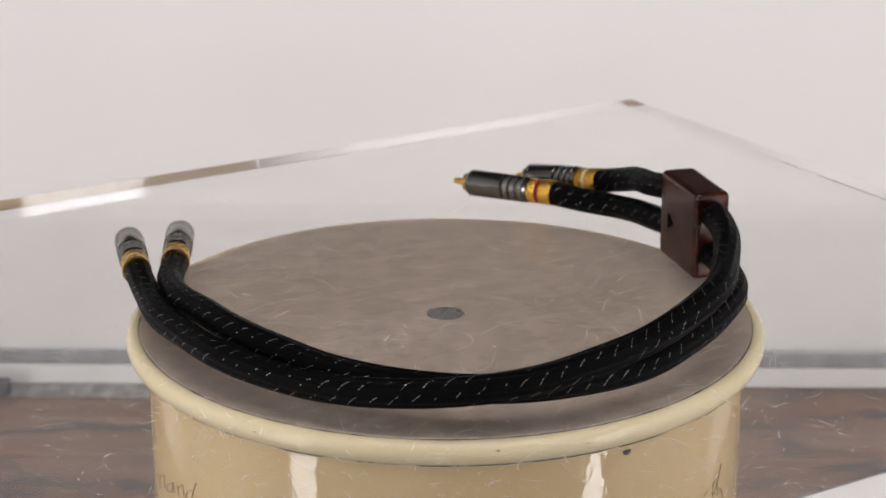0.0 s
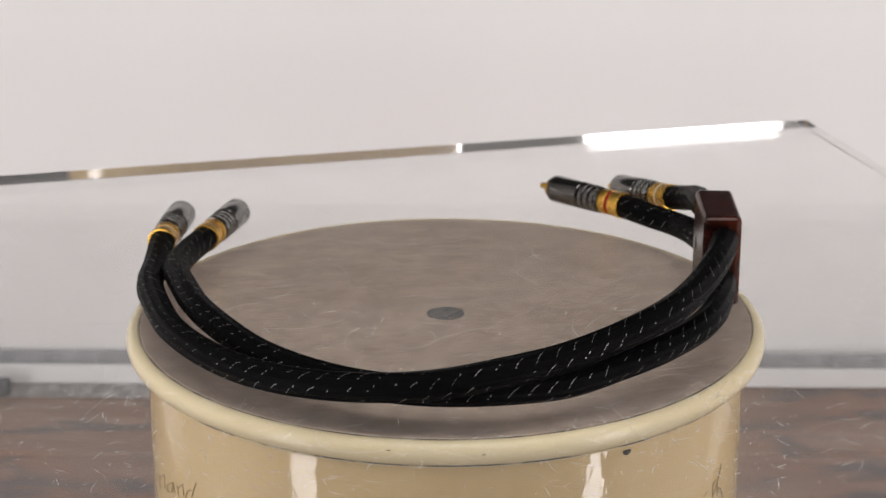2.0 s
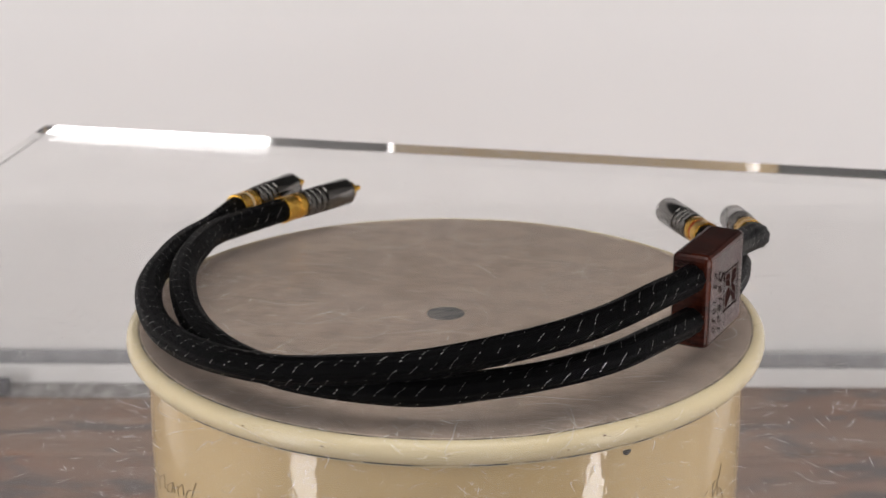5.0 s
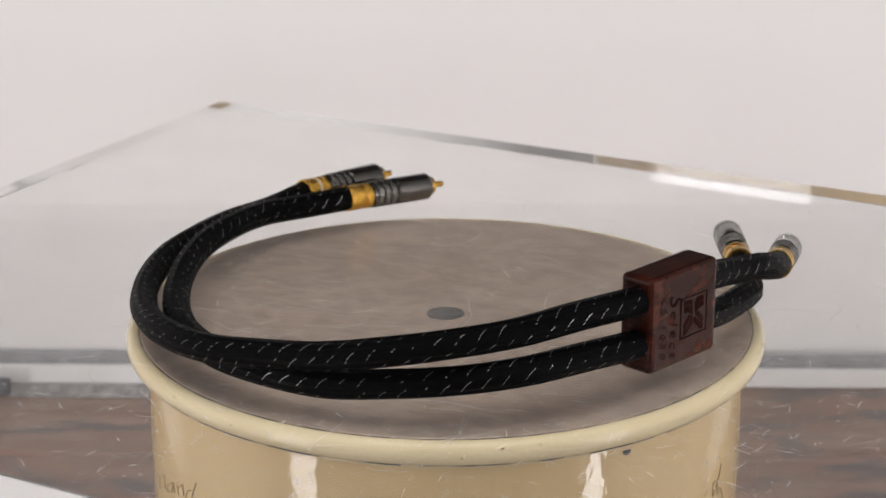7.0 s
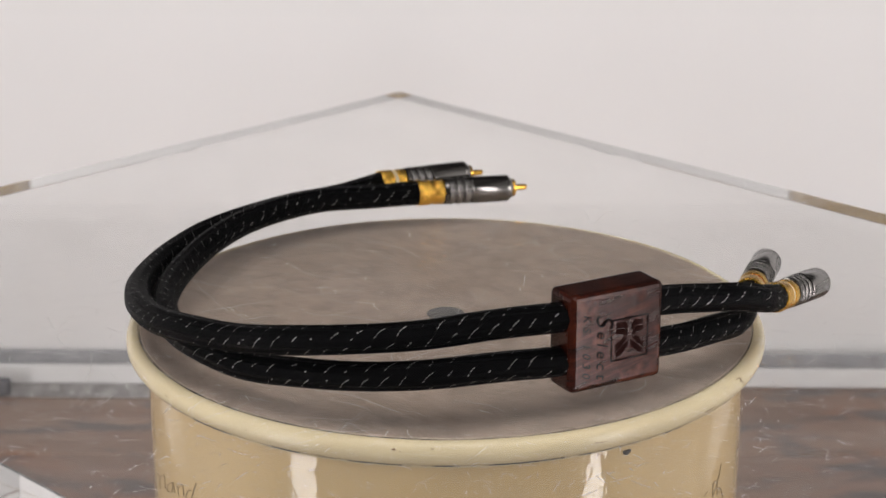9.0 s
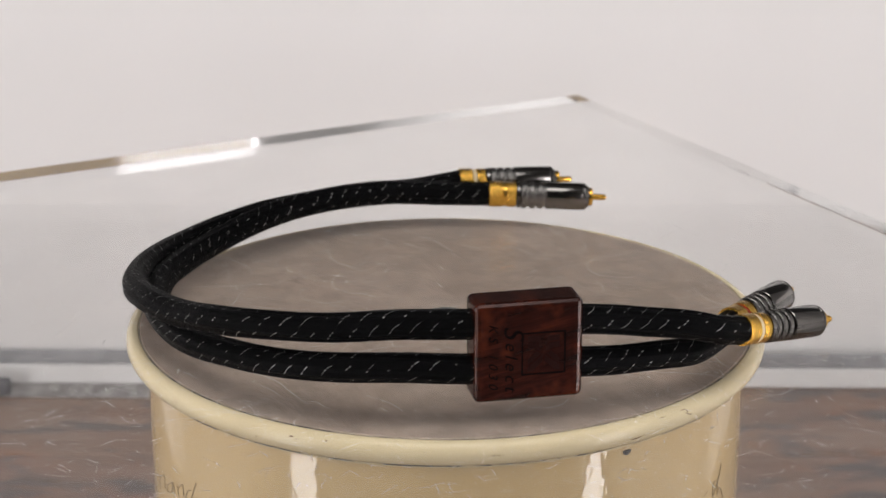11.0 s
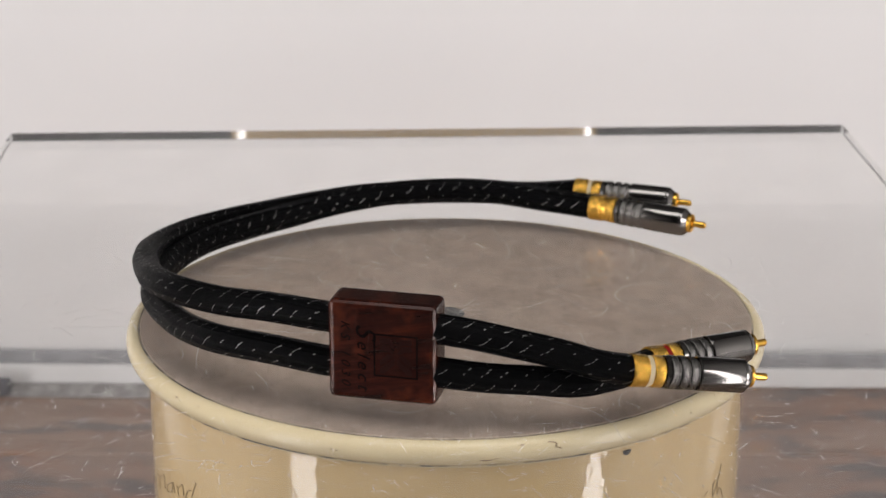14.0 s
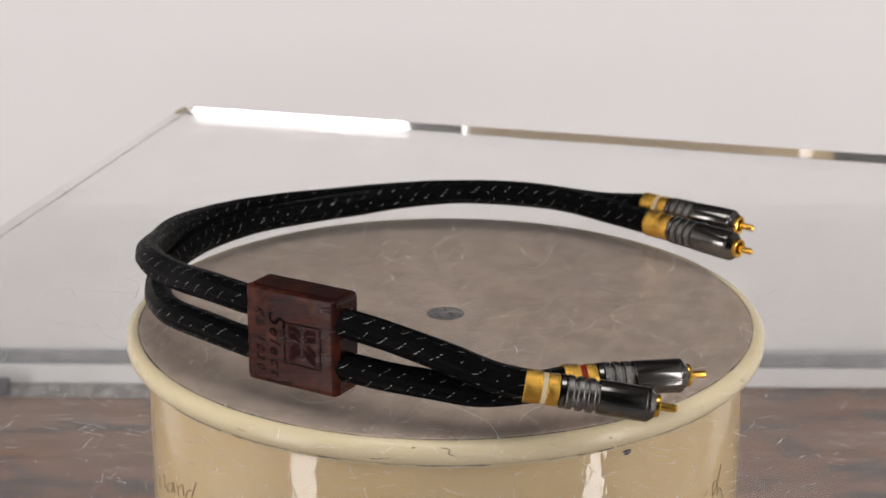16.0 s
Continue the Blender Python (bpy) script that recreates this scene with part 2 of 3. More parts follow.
# ---- room and table ----
TABLE_Z = -0.26
tagged(part("floor", box((-1.35, -3.05, -1.05), (1.35, 1.25, -1.0)), FLOOR), "plain grey floor of the room", "floor", kind="structure")
for nm, lo, hi in (("wall_north", (-1.3, 1.2, -1), (1.3, 1.25, 1.8)), ("wall_south", (-1.3, -3.05, -1), (1.3, -3, 1.8)),
                   ("wall_west", (-1.35, -3, -1), (-1.3, 1.2, 1.8)), ("wall_east", (1.3, -3, -1), (1.35, 1.2, 1.8))):
    side = nm in ("wall_west", "wall_east")
    tagged(part(nm, box(lo, hi), WHITE_WALL if side else DARK_WALL), "white painted side wall of the room" if side else "dark grey painted wall of the room", "wall", kind="structure")
tagged(part("ceiling", box((-1.35, -3.05, 1.8), (1.35, 1.25, 1.85)), WALL), "plain painted ceiling of the room", "ceiling", kind="structure")

table = tagged(new("table"), "weathered brown plank table under the turntable", "table")
table.location = (0, 0, TABLE_Z)
PLANK_W = 0.128
for k in range(6):
    y0 = -0.286 + k * PLANK_W
    part("plank", box((-0.46, y0 + 0.0008, -0.028), (0.46, y0 + PLANK_W - 0.0008, 0), 0.0015, 1), WOOD, table, smooth=False)
for x in (-0.40, 0.40):
    for y in (-0.22, 0.42):
        part("leg", box((x - 0.03, y - 0.03, -0.74), (x + 0.03, y + 0.03, -0.0285), 0.003, 1), WOOD, table, smooth=False)

backdrop = tagged(part("backdrop_board", box((-1.2, 0.487, -0.999), (1.2, 0.499, 0.105), 0.002, 1), BACKDROP, smooth=False),
                  "large matt white backdrop board behind the table", "backdrop", kind="structure")
rail = tagged(new("edge_rail"), "white and grey plastic rail along the backdrop's foot", "rail")
rail.matrix_world = pose(0, 0.4780, TABLE_Z, 0, 0, -0.85)
part("foot_strip", box((-0.46, -0.030, 0.0003), (-0.12, -0.0032, 0.0016), 0.0004, 1), STRIP_WORN, rail, "mottled grey worn strip lying flat")
part("white_strip", box((-0.46, -0.003, 0.0003), (0.46, 0.002, 0.0155), 0.001, 1), STRIP_WHITE, rail, "white plastic strip")
part("upper_strip", box((-0.46, -0.002, 0.0157), (0.46, 0.002, 0.0262), 0.001, 1), STRIP_GREY, rail, "grey metal strip")
tagged(part("small_block", box((-0.37, 0.451, TABLE_Z + 0.0019), (-0.322, 0.4615, TABLE_Z + 0.0135), 0.002, 2), BLOCK),
       "small dark grey block lying on the rail's foot strip", "block")

# ---- drum of the turntable ----
drum = tagged(new("turntable_drum"), "cream enamelled metal drum standing on the plank table", "turntable")
drum.location = (0, 0, TABLE_Z)
part("body", lathe([(0.0, 0.0), (0.143, 0.0), (0.1454, 0.002), (0.1454, 0.2255), (0.1450, 0.2262), (0.140, 0.2262), (0.0, 0.2262)], 128), CREAM, drum)
chip = bmesh.new()
ang0 = math.radians(-90 + 32.9)
vs = []
for k in range(9):
    a = math.pi * (1 + k / 8)
    th = ang0 + 0.0024 * math.cos(a) / 0.1455
    z = 0.2180 + 0.0026 * math.sin(a)
    vs.append(chip.verts.new((0.1456 * math.cos(th), 0.1456 * math.sin(th), z)))
chip.faces.new(vs)
bmesh.ops.solidify(chip, geom=chip.faces[:], thickness=0.0003)
part("paint_chip", chip, GAP, drum, "dark paint chip")


# painted script, cut off low on the drum: (degrees round the drum, height) along each stroke
STROKES = [[(-74.5, -0.0909), (-70.0, -0.0888), (-69.5, -0.0942)],
           [(-69.0, -0.0883), (-65.9, -0.0834), (-65.5, -0.0897)],
           [(-61.3, -0.0823), (-64.0, -0.0863), (-63.8, -0.0896), (-61.5, -0.0865), (-60.8, -0.0817), (-60.1, -0.0862)],
           [(-59.1, -0.0811), (-58.3, -0.0861)],
           [(-58.4, -0.0821), (-56.6, -0.0786), (-56.1, -0.0838)],
           [(-53.2, -0.0781), (-54.7, -0.0801), (-55.5, -0.0849)],
           [(-51.4, -0.0729), (-52.6, -0.0786), (-53.5, -0.0841)],
           [(61.8, -0.0732), (60.9, -0.0789), (58.6, -0.0864)],
           [(58.4, -0.0856), (58.4, -0.0798), (60.2, -0.0802), (60.5, -0.0872)],
           [(60.5, -0.0878), (61.8, -0.0851), (63.7, -0.0918)],
           [(54.8, -0.0825), (56.3, -0.0814)]]
for st in STROKES:
    pts = [Vector((0.1455 * math.sin(radians(a)), -0.1455 * math.cos(radians(a)), z - TABLE_Z)) for a, z in st]
    part("script_stroke", sweep(spline(pts, 5), 0.0003, 5), INK, drum, "thin brown painted stroke")

# ---- turning top: lid with metal disc ----
lid = tagged(new("rotating_platter"), "cream rimmed rotating platter with a scratched brushed metal disc", "platter")
RIM_Z, RIM_H = -0.0308, 0.0054
rim_profile = []
for k in range(15):
    a = math.radians(100 - k * 200 / 14)
    rim_profile.append((0.1505 + 0.0047 * math.cos(a), RIM_Z + RIM_H * math.sin(a)))
rim_profile += [(0.1500, -0.0364), (0.1502, -0.0370), (0.1500, -0.0379), (0.1490, -0.0384), (0.1478, -0.0386), (0.1466, -0.0380), (0.1460, -0.0360), (0.1460, -0.0302), (0.1486, -0.0300), (0.1491, -0.0266), (0.1494, -0.0257)]
part("rim", lathe(rim_profile, 160, True), RIM_CREAM, lid, "cream enamelled rolled rim with small chips")
part("seam", lathe([(0.1485, -0.0262), (0.1485, -0.02548), (0.1494, -0.0256), (0.1494, -0.0262)], 128, True), SEAM, lid, "dark seam round the disc")
part("disc", lathe([(0.0, -0.0300), (0.1484, -0.0300), (0.1485, -0.0254), (0.1482, -0.0251), (0.0097, -0.0251), (0.0095, -0.0254), (0.0, -0.0254)], 128), DISC, lid, "worn brushed grey metal disc")
part("spindle_cap", lathe([(0.0, -0.0252), (0.0092, -0.0252), (0.0093, -0.02545), (0.0, -0.02545)], 48), DARK_SPOT, lid, "dark round spindle cap")

part("worn_line", lathe([(0.1508, -0.0362), (0.1525, -0.0358), (0.1523, -0.0363), (0.1509, -0.0368)], 160, True), WORN, lid, "worn dark line under the rim")
rnd = random.Random(3)


def on_rim(deg, up):
    up = math.radians(up)
    rad = 0.1505 + 0.00478 * math.cos(up)
    return Vector((rad * math.cos(math.radians(deg)), rad * math.sin(math.radians(deg)), RIM_Z + (RIM_H + 0.00008) * math.sin(up)))


# chips in the enamel: degrees round the rim, degrees up its rounding, size in millimetres
CHIPS = [(-57.0, 5, 0.9), (-56.2, 3, 0.75), (-55.5, 3, 0.5), (-89.6, 30, 1.0), (-88.6, 22, 0.6), (-83.6, 38, 0.8), (-26.9, 42, 0.9), (-47.9, 20, 0.4), (-40.2, 15, 0.5), (-31.0, -12, 0.8),
         (-135.2, 10, 1.0), (-96, -5, 0.7), (-150, 25, 0.9), (170, 12, 0.8), (140, 35, 1.0), (25, 20, 0.9), (60, 0, 0.7), (-75, 44, 0.5), (-115, 8, 0.6), (110, 28, 0.8), (5, 15, 0.9), (12, 40, 0.6), (-5, 30, 0.7)]
for deg, up, size in CHIPS:
    bm = bmesh.new()
    bm.faces.new([bm.verts.new(on_rim(deg + size * 0.37 * rnd.uniform(0.5, 1.3) * math.cos(q * 0.78), up + size * 5.0 * rnd.uniform(0.4, 1.2) * math.sin(q * 0.78))) for q in range(8)])
    part("paint_chip", bm, CHIP, lid, "small brown chip in the enamel", smooth=False)
for marks in ([(-22.6, 44), (-21.6, 40), (-21.2, 30), (-21.5, 20), (-20.9, 12), (-20.4, 8)], [(-33.5, -18), (-32.4, -20), (-31.6, -15)], [(38, 30), (38.6, 20), (39.5, 18)]):
    part("paint_crack", sweep(spline([on_rim(d, u) for d, u in marks], 4), 0.00022, 5), CHIP, lid, "thin crooked crack in the enamel")

# ---- clear sheet ----
SHEET_TURN = math.radians(-36.6)
sheet = tagged(new("acrylic_sheet"), "thick clear acrylic sheet with scratches lying on the turntable", "acrylic sheet")
bm = box((-0.312, -0.265, -0.024), (0.312, 0.265, 0.0))
up_edges = [e for e in bm.edges if abs(e.verts[0].co.z - e.verts[1].co.z) > 0.01]
bmesh.ops.bevel(bm, geom=up_edges, offset=0.0008, segments=1, affect="EDGES", profile=0.5)
flat_edges = [e for e in bm.edges if abs(e.verts[0].co.z - e.verts[1].co.z) < 1e-5 and len(e.link_faces) == 2 and e.calc_face_angle() > 1.0]
bmesh.ops.bevel(bm, geom=flat_edges, offset=0.0006, segments=1, affect="EDGES", profile=0.5)
moved(bm, Matrix.Translation((0, 0.003, 0)) @ Matrix.Rotation(SHEET_TURN, 4, "Z"))
slab = part("sheet", bm, ACRYLIC, sheet, "clear polished acrylic", smooth=False)
slab.data.materials.append(ACRYLIC_EDGE)
for face in slab.data.polygons:
    if abs(face.normal.z) < 0.5:
        face.material_index = 1
slab.visible_shadow = False


def hairs(count, seed, reach, inner=0.02, lengths=(2, 3, 3, 4, 5, 6, 10), thick=0.00013):
    """Fine scratches lying in the top face of the sheet."""
    rnd = random.Random(seed)
    bm = bmesh.new()
    for _ in range(count):
        r, a = reach * math.sqrt(rnd.uniform(inner, 1)), rnd.uniform(0, 6.283)
        p = Vector((r * math.cos(a), r * math.sin(a), 0.00006))
        d, curl = rnd.uniform(0, 6.283), rnd.gauss(0, 0.035)
        n, step, wd = rnd.choice(lengths), rnd.uniform(0.0003, 0.0013), rnd.uniform(0.4, 1.0) * thick
        last = None
        for k in range(n):
            side = Vector((-math.sin(d), math.cos(d), 0)) * wd * (0.35 + 0.65 * math.sin(math.pi * (k + 0.5) / n))
            pair = (bm.verts.new(p + side), bm.verts.new(p - side))
            if last:
                bm.faces.new((last[0], last[1], pair[1], pair[0]))
            last = pair
            p = p + Vector((math.cos(d), math.sin(d), 0)) * step
            d += curl + rnd.gauss(0, 0.06)
    return bm


def specks(count, seed, reach, inner=0.02):
    rnd = random.Random(seed)
    bm = bmesh.new()
    for _ in range(count):
        r, a = reach * math.sqrt(rnd.uniform(inner, 1)), rnd.uniform(0, 6.283)
        s = rnd.uniform(0.00006, 0.00020) * (2.0 if rnd.random() < 0.05 else 1)
        c = Vector((r * math.cos(a), r * math.sin(a), 0.00007))
        bm.faces.new([bm.verts.new(c + Vector((s * rnd.uniform(0.6, 1.2) * math.cos(q), s * rnd.uniform(0.6, 1.2) * math.sin(q), 0))) for q in (0, 1.3, 2.5, 3.8, 5.0)])
    return bm


tagged(part("scratch_layer", hairs(1400, 5, 0.262), SCRATCH, sheet, "fine pale scratches", smooth=False), kind="stuff")
tagged(part("scratch_layer", hairs(1900, 15, 0.262, 0.36), SCRATCH, sheet, "fine pale scratches", smooth=False), kind="stuff")
tagged(part("scratch_layer", hairs(150, 25, 0.19, 0.0, (18, 26, 40, 60), 0.00018), FAINT, sheet, "long faint curved scratches", smooth=False), kind="stuff")
tagged(part("scratch_layer", hairs(70, 35, 0.22, 0.0, (5, 8, 12), 0.00018), SCRATCH, sheet, "deeper bright scratches", smooth=False), kind="stuff")
tagged(part("dust", specks(5600, 18, 0.262, 0.36), DUST, sheet, "white dust specks", smooth=False), kind="stuff")
tagged(part("dust", specks(3600, 8, 0.262), DUST, sheet, "white dust specks", smooth=False), kind="stuff")

# ---- the cable ----
BOX_AT, BOX_TURN = Vector((0.0851, -0.1006, 0.0)), math.radians(37.5)
cable = tagged(new("audio_cable"), "pair of black braided audio cables with rosewood block and gold plugs", "audio cable")
AXIS_U = Vector((0.7934, 0.6088, 0))
R_CABLE = 0.0066

UPPER_LOOP = [(0.0648, -0.1169, 0.0362), (0.0392, -0.1286, 0.0358), (0.0103, -0.1362, 0.0324), (-0.0187, -0.1403, 0.0304), (-0.0461, -0.1350, 0.0264), (-0.0725, -0.1235, 0.0213),
              (-0.098, -0.109, 0.0186), (-0.1196, -0.0889, 0.0148), (-0.135, -0.0634, 0.0122), (-0.1437, -0.0349, 0.01), (-0.1458, -0.0053, 0.0087), (-0.1421, 0.0244, 0.0091),
              (-0.1328, 0.0529, 0.0102), (-0.1175, 0.0784, 0.0108), (-0.0996, 0.1024, 0.0108), (-0.077, 0.1218, 0.0112), (-0.0561, 0.1395, 0.0142)]
LOWER_LOOP = [(0.0648, -0.1169, 0.016), (0.0408, -0.1301, 0.0172), (0.0135, -0.1399, 0.0162), (-0.0151, -0.1386, 0.0131), (-0.0433, -0.1319, 0.0105), (-0.0703, -0.1219, 0.0084),
              (-0.0937, -0.1051, 0.0085), (-0.1127, -0.0833, 0.0084), (-0.1252, -0.0575, 0.0088), (-0.1302, -0.0292, 0.0091), (-0.1298, -0.0004, 0.0103), (-0.1244, 0.0276, 0.0132),
              (-0.1145, 0.0547, 0.0152), (-0.0996, 0.0791, 0.0159), (-0.0825, 0.102, 0.0146), (-0.0587, 0.1194, 0.0124), (-0.0335, 0.1308, 0.0122)]
UPPER_TAIL = [(0.1034, -0.0894, 0.0355), (0.1149, -0.0769, 0.033), (0.1276, -0.0649, 0.0299), (0.1413, -0.0541, 0.0273), (0.1522, -0.0413, 0.0223), (0.1588, -0.0266, 0.0182)]
LOWER_TAIL = [(0.1034, -0.0894, 0.016), (0.1171, -0.0742, 0.0138), (0.1304, -0.058, 0.0126), (0.1405, -0.0418, 0.0108), (0.1446, -0.0220, 0.0108), (0.1466, -0.0035, 0.0122)]
PLUGS = [((0.1588, -0.0266, 0.0182), (0.1829, 0.0290, 0.0086)), ((0.1466, -0.0035, 0.0122), (0.1566, 0.0575, 0.0098)),
         ((-0.0335, 0.1308, 0.0122), (0.0240, 0.1592, 0.0100)), ((-0.0561, 0.1395, 0.0142), (-0.0047, 0.1750, 0.0126))]


def dashes(path, start):
    """Short silver threads laid on the sleeve in slanting rows."""
    bm = bmesh.new()
    fr = frames_along(path)
    lens = [0.0]
    for i in range(1, len(path)):
        lens.append(lens[-1] + (path[i] - path[i - 1]).length)

    def at(s, a, r):
        s = min(max(s, 0), lens[-1] - 1e-6)
        i = max(j for j in range(len(lens)) if lens[j] <= s)
        i = min(i, len(path) - 2)
        t = (s - lens[i]) / (lens[i + 1] - lens[i])
        p = path[i].lerp(path[i + 1], t)
        sd, up = fr[i][0].lerp(fr[i + 1][0], t), fr[i][1].lerp(fr[i + 1][1], t)
        return p + sd * (r * math.cos(a)) + up * (r * math.sin(a))

    rows = 6
    for row in range(rows):
        s = 0.004 + random.uniform(0, 0.008)
        while s < lens[-1] - 0.004:
            a0 = row * 2 * math.pi / rows + 9.0 * s + start
            bits = 4
            for b in range(bits):
                if random.random() < 0.25:
                    continue
                ln, wd = 0.0008, 0.0001
                c0 = s + b * 0.00115
                a = a0 + 0.06 * b + 0.035 * b * b
                q = [at(c0, a, R_CABLE + 0.00006), at(c0 + ln, a + 0.10, R_CABLE + 0.00012), at(c0 + ln, a + 0.10 + 2 * wd / R_CABLE, R_CABLE + 0.00012), at(c0, a + 2 * wd / R_CABLE, R_CABLE + 0.00006)]
                bm.faces.new([bm.verts.new(v) for v in q])
            s += 0.0088 + random.uniform(-0.0006, 0.0006)
    return bm


for pts, st in ((UPPER_LOOP, 0.3), (LOWER_LOOP, 1.0), (UPPER_TAIL, 0.5), (LOWER_TAIL, 0.1)):
    lead = Vector(pts[0]) + (AXIS_U * 0.012 if pts in (UPPER_LOOP, LOWER_LOOP) else -AXIS_U * 0.012)
    path = spline([lead] + list(pts), 14)
    cord = part("cord", sweep(path, R_CABLE, 48, 10, 0.07, 45.0), SLEEVE, cable, "black braided sleeve")
    tagged(part("silver_thread", dashes(path, st), SILVER, cord, "silver flecks woven into the sleeve", smooth=False), kind="stuff")


def plug(base, tip, ring_mat):
    base, tip = Vector(base), Vector(tip)
    m = Matrix.Translation(base) @ (tip - base).to_track_quat("Z", "Y").to_matrix().to_4x4()
    root = part("plug", moved(lathe([(0.0, -0.002), (0.0060, -0.002), (0.0060, 0.0125), (0.0062, 0.0127), (0.0062, 0.029), (0.0, 0.029)], 40), m), RIB, cable, "dark gunmetal plug")
    part("collar", moved(lathe([(0.0061, -0.0024), (0.0070, -0.0023), (0.0072, -0.0018), (0.0071, 0.0004), (0.0070, 0.0047), (0.0066, 0.0051), (0.0061, 0.0051)], 64, True), m), GOLD_KNURL, root, "knurled gold ring")
    part("colour_ring", moved(lathe([(0.0061, 0.0051), (0.0065, 0.0052), (0.0065, 0.0072), (0.0061, 0.0073)], 48, True), m), ring_mat, root, "thin coloured ring")
    part("collar", moved(lathe([(0.0061, 0.0073), (0.0067, 0.0074), (0.0069, 0.0078), (0.0069, 0.0116), (0.0067, 0.0122), (0.0061, 0.0124)], 64, True), m), GOLD_KNURL, root, "knurled gold ring")
    part("neck", moved(lathe([(0.006, 0.0126), (0.0070, 0.0128), (0.0072, 0.0146), (0.0066, 0.0150), (0.006, 0.0150)], 48, True), m), GUNMETAL, root)
    for k in range(3):
        z = 0.0152 + k * 0.0044
        part("rib", moved(lathe([(0.0061, z), (0.0069, z + 0.0001), (0.0073, z + 0.0006), (0.0073, z + 0.0026), (0.0069, z + 0.0032), (0.0061, z + 0.0033)], 56, True), m), RIB, root, "rounded grip rib")
    part("barrel", moved(lathe([(0.0, 0.0285), (0.0071, 0.0285), (0.0074, 0.0289), (0.00745, 0.0482), (0.0073, 0.0486), (0.0072, 0.0487), (0.0074, 0.0489), (0.0073, 0.0500),
                                (0.0054, 0.0523), (0.0050, 0.0524), (0.0, 0.0524)], 64), m), GUNMETAL, root, "polished black chrome barrel")
    part("contact_ring", moved(lathe([(0.0032, 0.0520), (0.0048, 0.0520), (0.0050, 0.0527), (0.0049, 0.0541), (0.0044, 0.0545), (0.0032, 0.0540)], 48, True), m), GOLD, root, "gold contact ring")
    part("pin", moved(lathe([(0.0, 0.0520), (0.0017, 0.0520), (0.0017, 0.0605), (0.0014, 0.0615), (0.0008, 0.0620), (0.0, 0.0621)], 32), m), GOLD, root, "gold centre pin")


for (b, t), rm in zip(PLUGS, (WHITE_RING, RED_RING, GOLD, WHITE_RING)):
    plug(b, t, rm)

# rosewood block
BW, BD, BH = 0.0472, 0.0182, 0.0472
block_pose = Matrix.Translation(BOX_AT) @ Matrix.Rotation(BOX_TURN, 4, "Z")
bm = box((-BW / 2, -BD / 2, 0.0028), (BW / 2, BD / 2, BH), 0.0027, 3)
block = part("wood_block", bm, ROSEWOOD, cable, "polished dark rosewood block with engraving", smooth=False)
block.matrix_local = block_pose

def lettering(text, size, at, gap):
    """Engraved letters on the block's front, running downwards."""
    cu = bpy.data.curves.new("lettering", "FONT")
    cu.body, cu.size, cu.shear, cu.extrude, cu.align_x, cu.align_y, cu.space_character = text, size, 0.35, 0.00005, "CENTER", "CENTER", gap
    tmp = new("lettering_curve", cu)
    me = bpy.data.meshes.new_from_object(tmp.evaluated_get(bpy.context.evaluated_depsgraph_get()))
    bpy.data.objects.remove(tmp)
    me.materials.clear()
    me.materials.append(ENGRAVED)
    ob = new("lettering", me)
    ob.parent = block
    ob.matrix_local = Matrix.Translation((at[0], -BD / 2 - 0.00006, at[1])) @ Matrix.Rotation(math.radians(90), 4, "X") @ Matrix.Rotation(math.radians(-90), 4, "Z")
    tagged(ob, "dark engraved letters")


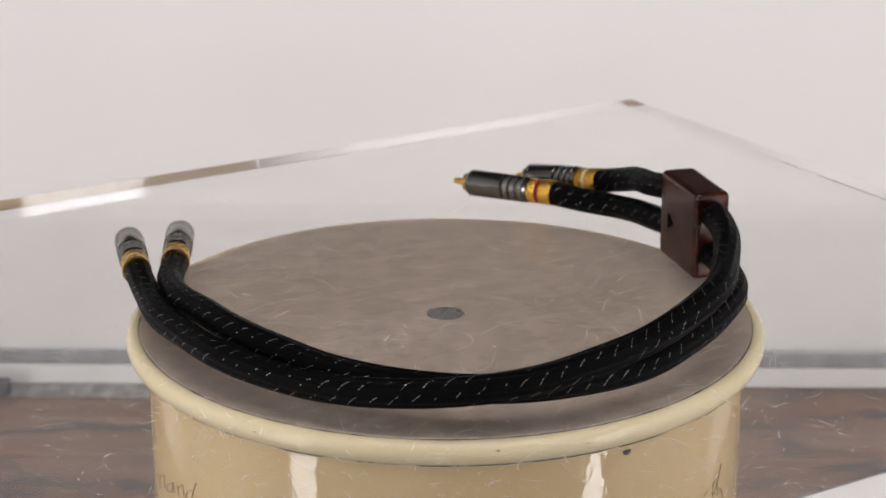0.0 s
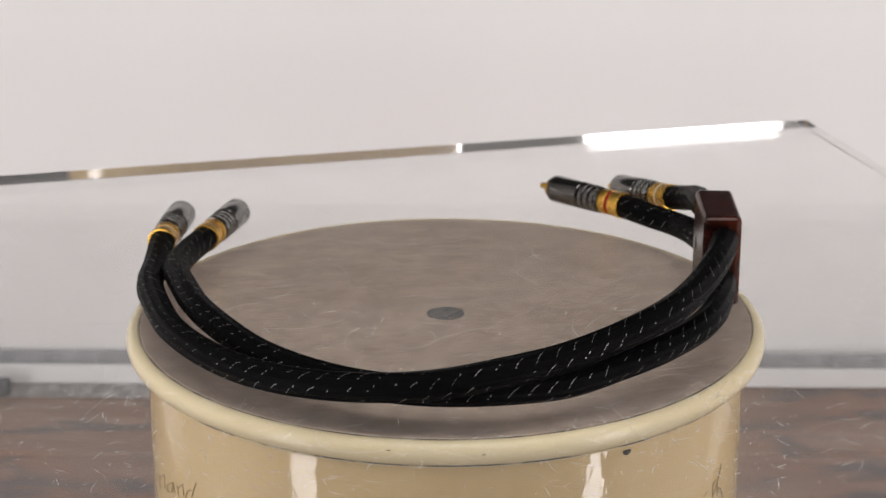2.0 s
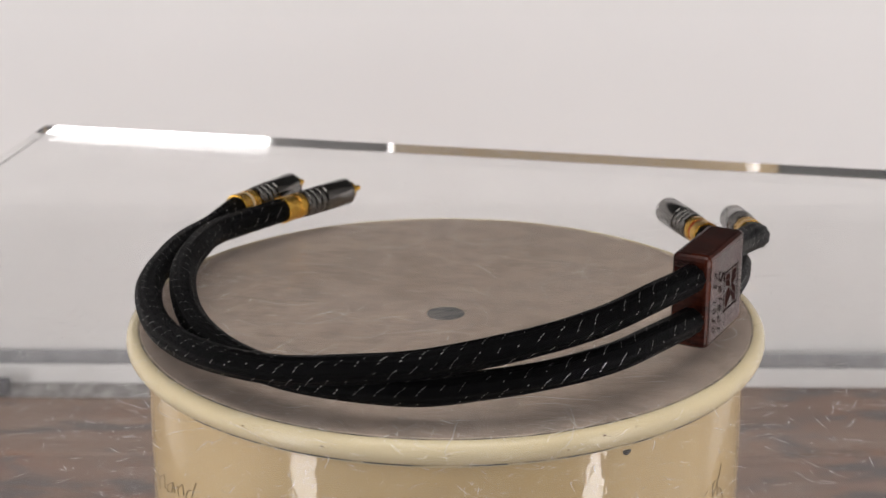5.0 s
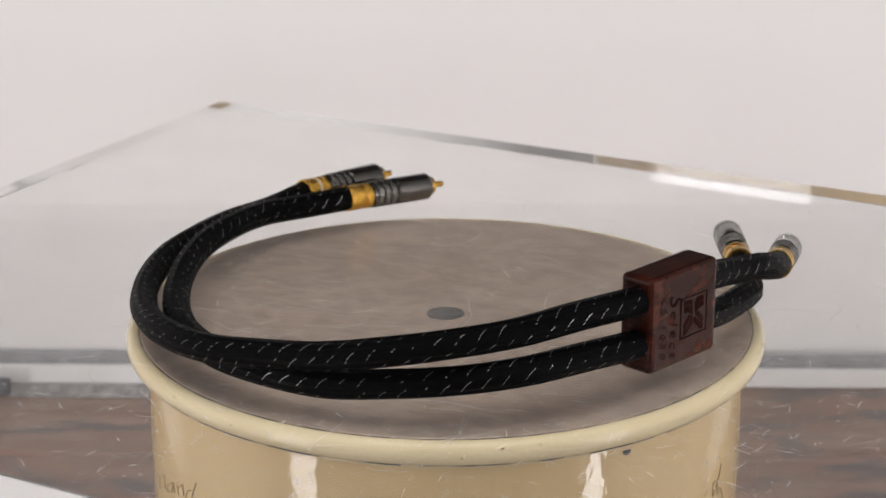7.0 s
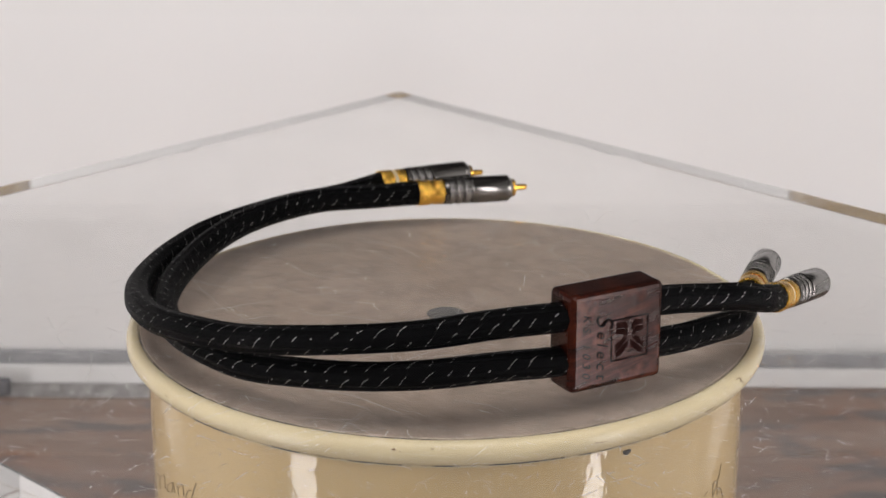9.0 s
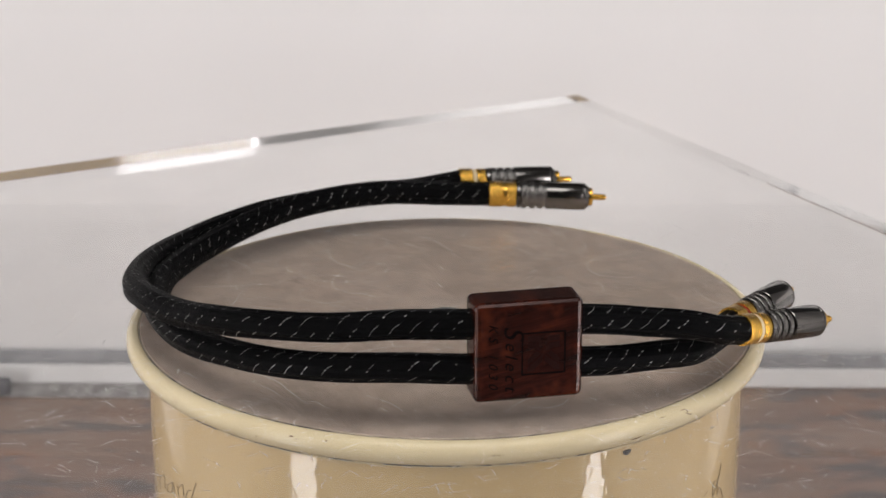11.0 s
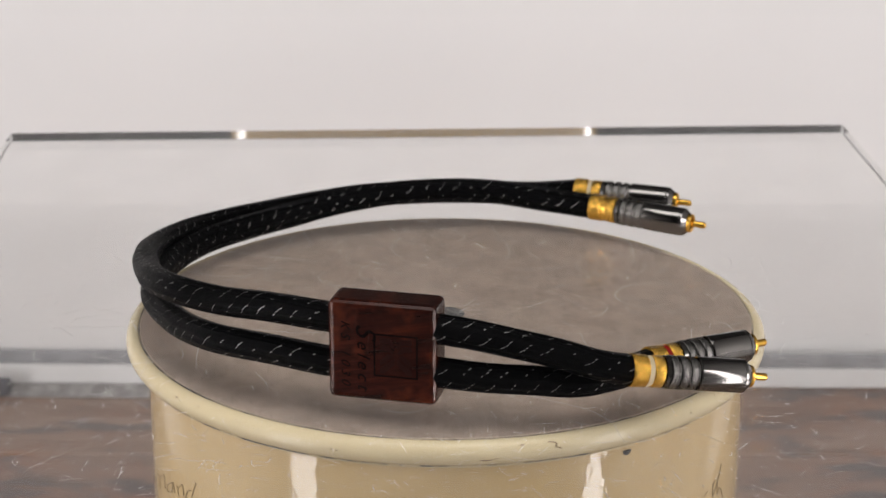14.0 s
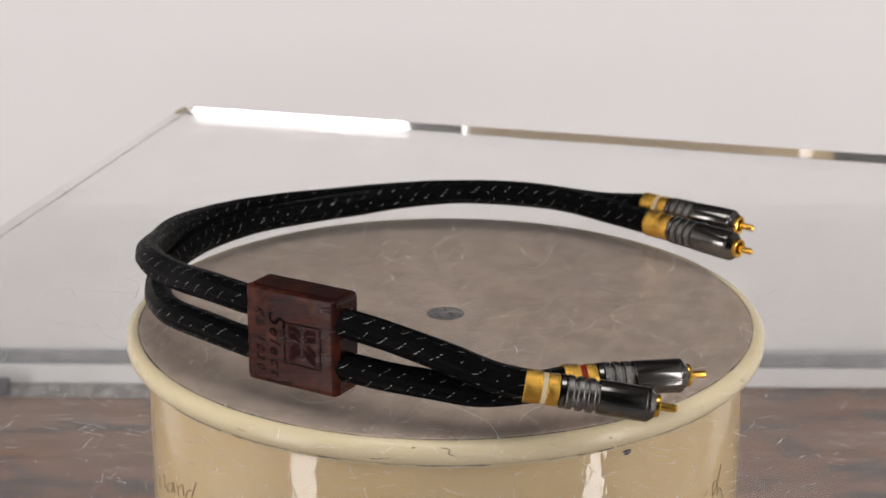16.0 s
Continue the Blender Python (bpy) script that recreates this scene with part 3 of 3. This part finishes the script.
lettering("S", 0.0125, (-0.0072, 0.0346), 1.0)
lettering("elect", 0.0078, (-0.0080, 0.0190), 1.45)
lettering("KS 1030", 0.0056, (-0.0158, 0.0240), 1.6)
FY = -BD / 2
LU, LZ, LH = 0.0062, 0.0240, 0.0096
for lo, hi in (((-LH, -LH), (LH, -LH + 0.0007)), ((-LH, LH - 0.0007), (LH, LH)), ((-LH, -LH + 0.0007), (-LH + 0.0007, LH - 0.0007)), ((LH - 0.0007, -LH + 0.0007), (LH, LH - 0.0007))):
    part("frame_line", box((LU + lo[0], FY - 0.0001, LZ + lo[1]), (LU + hi[0], FY + 0.0005, LZ + hi[1])), ENGRAVED, block, "engraved frame line", smooth=False)


def emblem_piece(pts):
    bm = bmesh.new()
    f = bm.faces.new([bm.verts.new((LU + x, FY - 0.00012, LZ + z)) for x, z in pts])
    r = bmesh.ops.extrude_face_region(bm, geom=[f])
    for v in (g for g in r["geom"] if isinstance(g, bmesh.types.BMVert)):
        v.co.y += 0.0006
    part("emblem_piece", bm, INLAY, block, "engraved emblem segment", smooth=False)


for sx in (-1, 1):
    for sz in (-1, 1):
        if sz > 0:
            shapes = [((0.10, 0.62), (0.24, 0.86), (0.76, 0.86), (0.76, 0.59), (0.31, 0.58), (0.10, 0.30)), ((0.10, 0.22), (0.33, 0.52), (0.76, 0.53), (0.76, 0.27), (0.42, 0.24), (0.14, 0.07))]
        else:
            shapes = [((0.12, -0.02), (0.36, 0.10), (0.76, -0.28), (0.76, -0.56), (0.58, -0.44)), ((0.06, -0.10), (0.76, -0.63), (0.76, -0.88), (0.54, -0.88), (0.06, -0.42))]
        for sh in shapes:
            emblem_piece([(sx * x * LH * 0.95, z * LH * 0.95) for x, z in sh])
tri = bmesh.new()
tri.faces.new([tri.verts.new(p) for p in ((0.012, BD / 2 + 0.0001, 0.028), (0.012, BD / 2 + 0.0001, 0.019), (0.004, BD / 2 + 0.0001, 0.0235))])
bmesh.ops.solidify(tri, geom=tri.faces[:], thickness=0.0002)
part("triangle_mark", tri, ENGRAVED, block, "small dark engraved triangle", smooth=False)


# ---- turning ----
def motions():
    rows = [(k * 0.5, pose(0, 0, 0, 0, 0, -8.515 * (k * 0.5 - 8.0))) for k in range(33)]
    for thing in (lid, sheet, cable):
        walk(thing, rows)


motions()
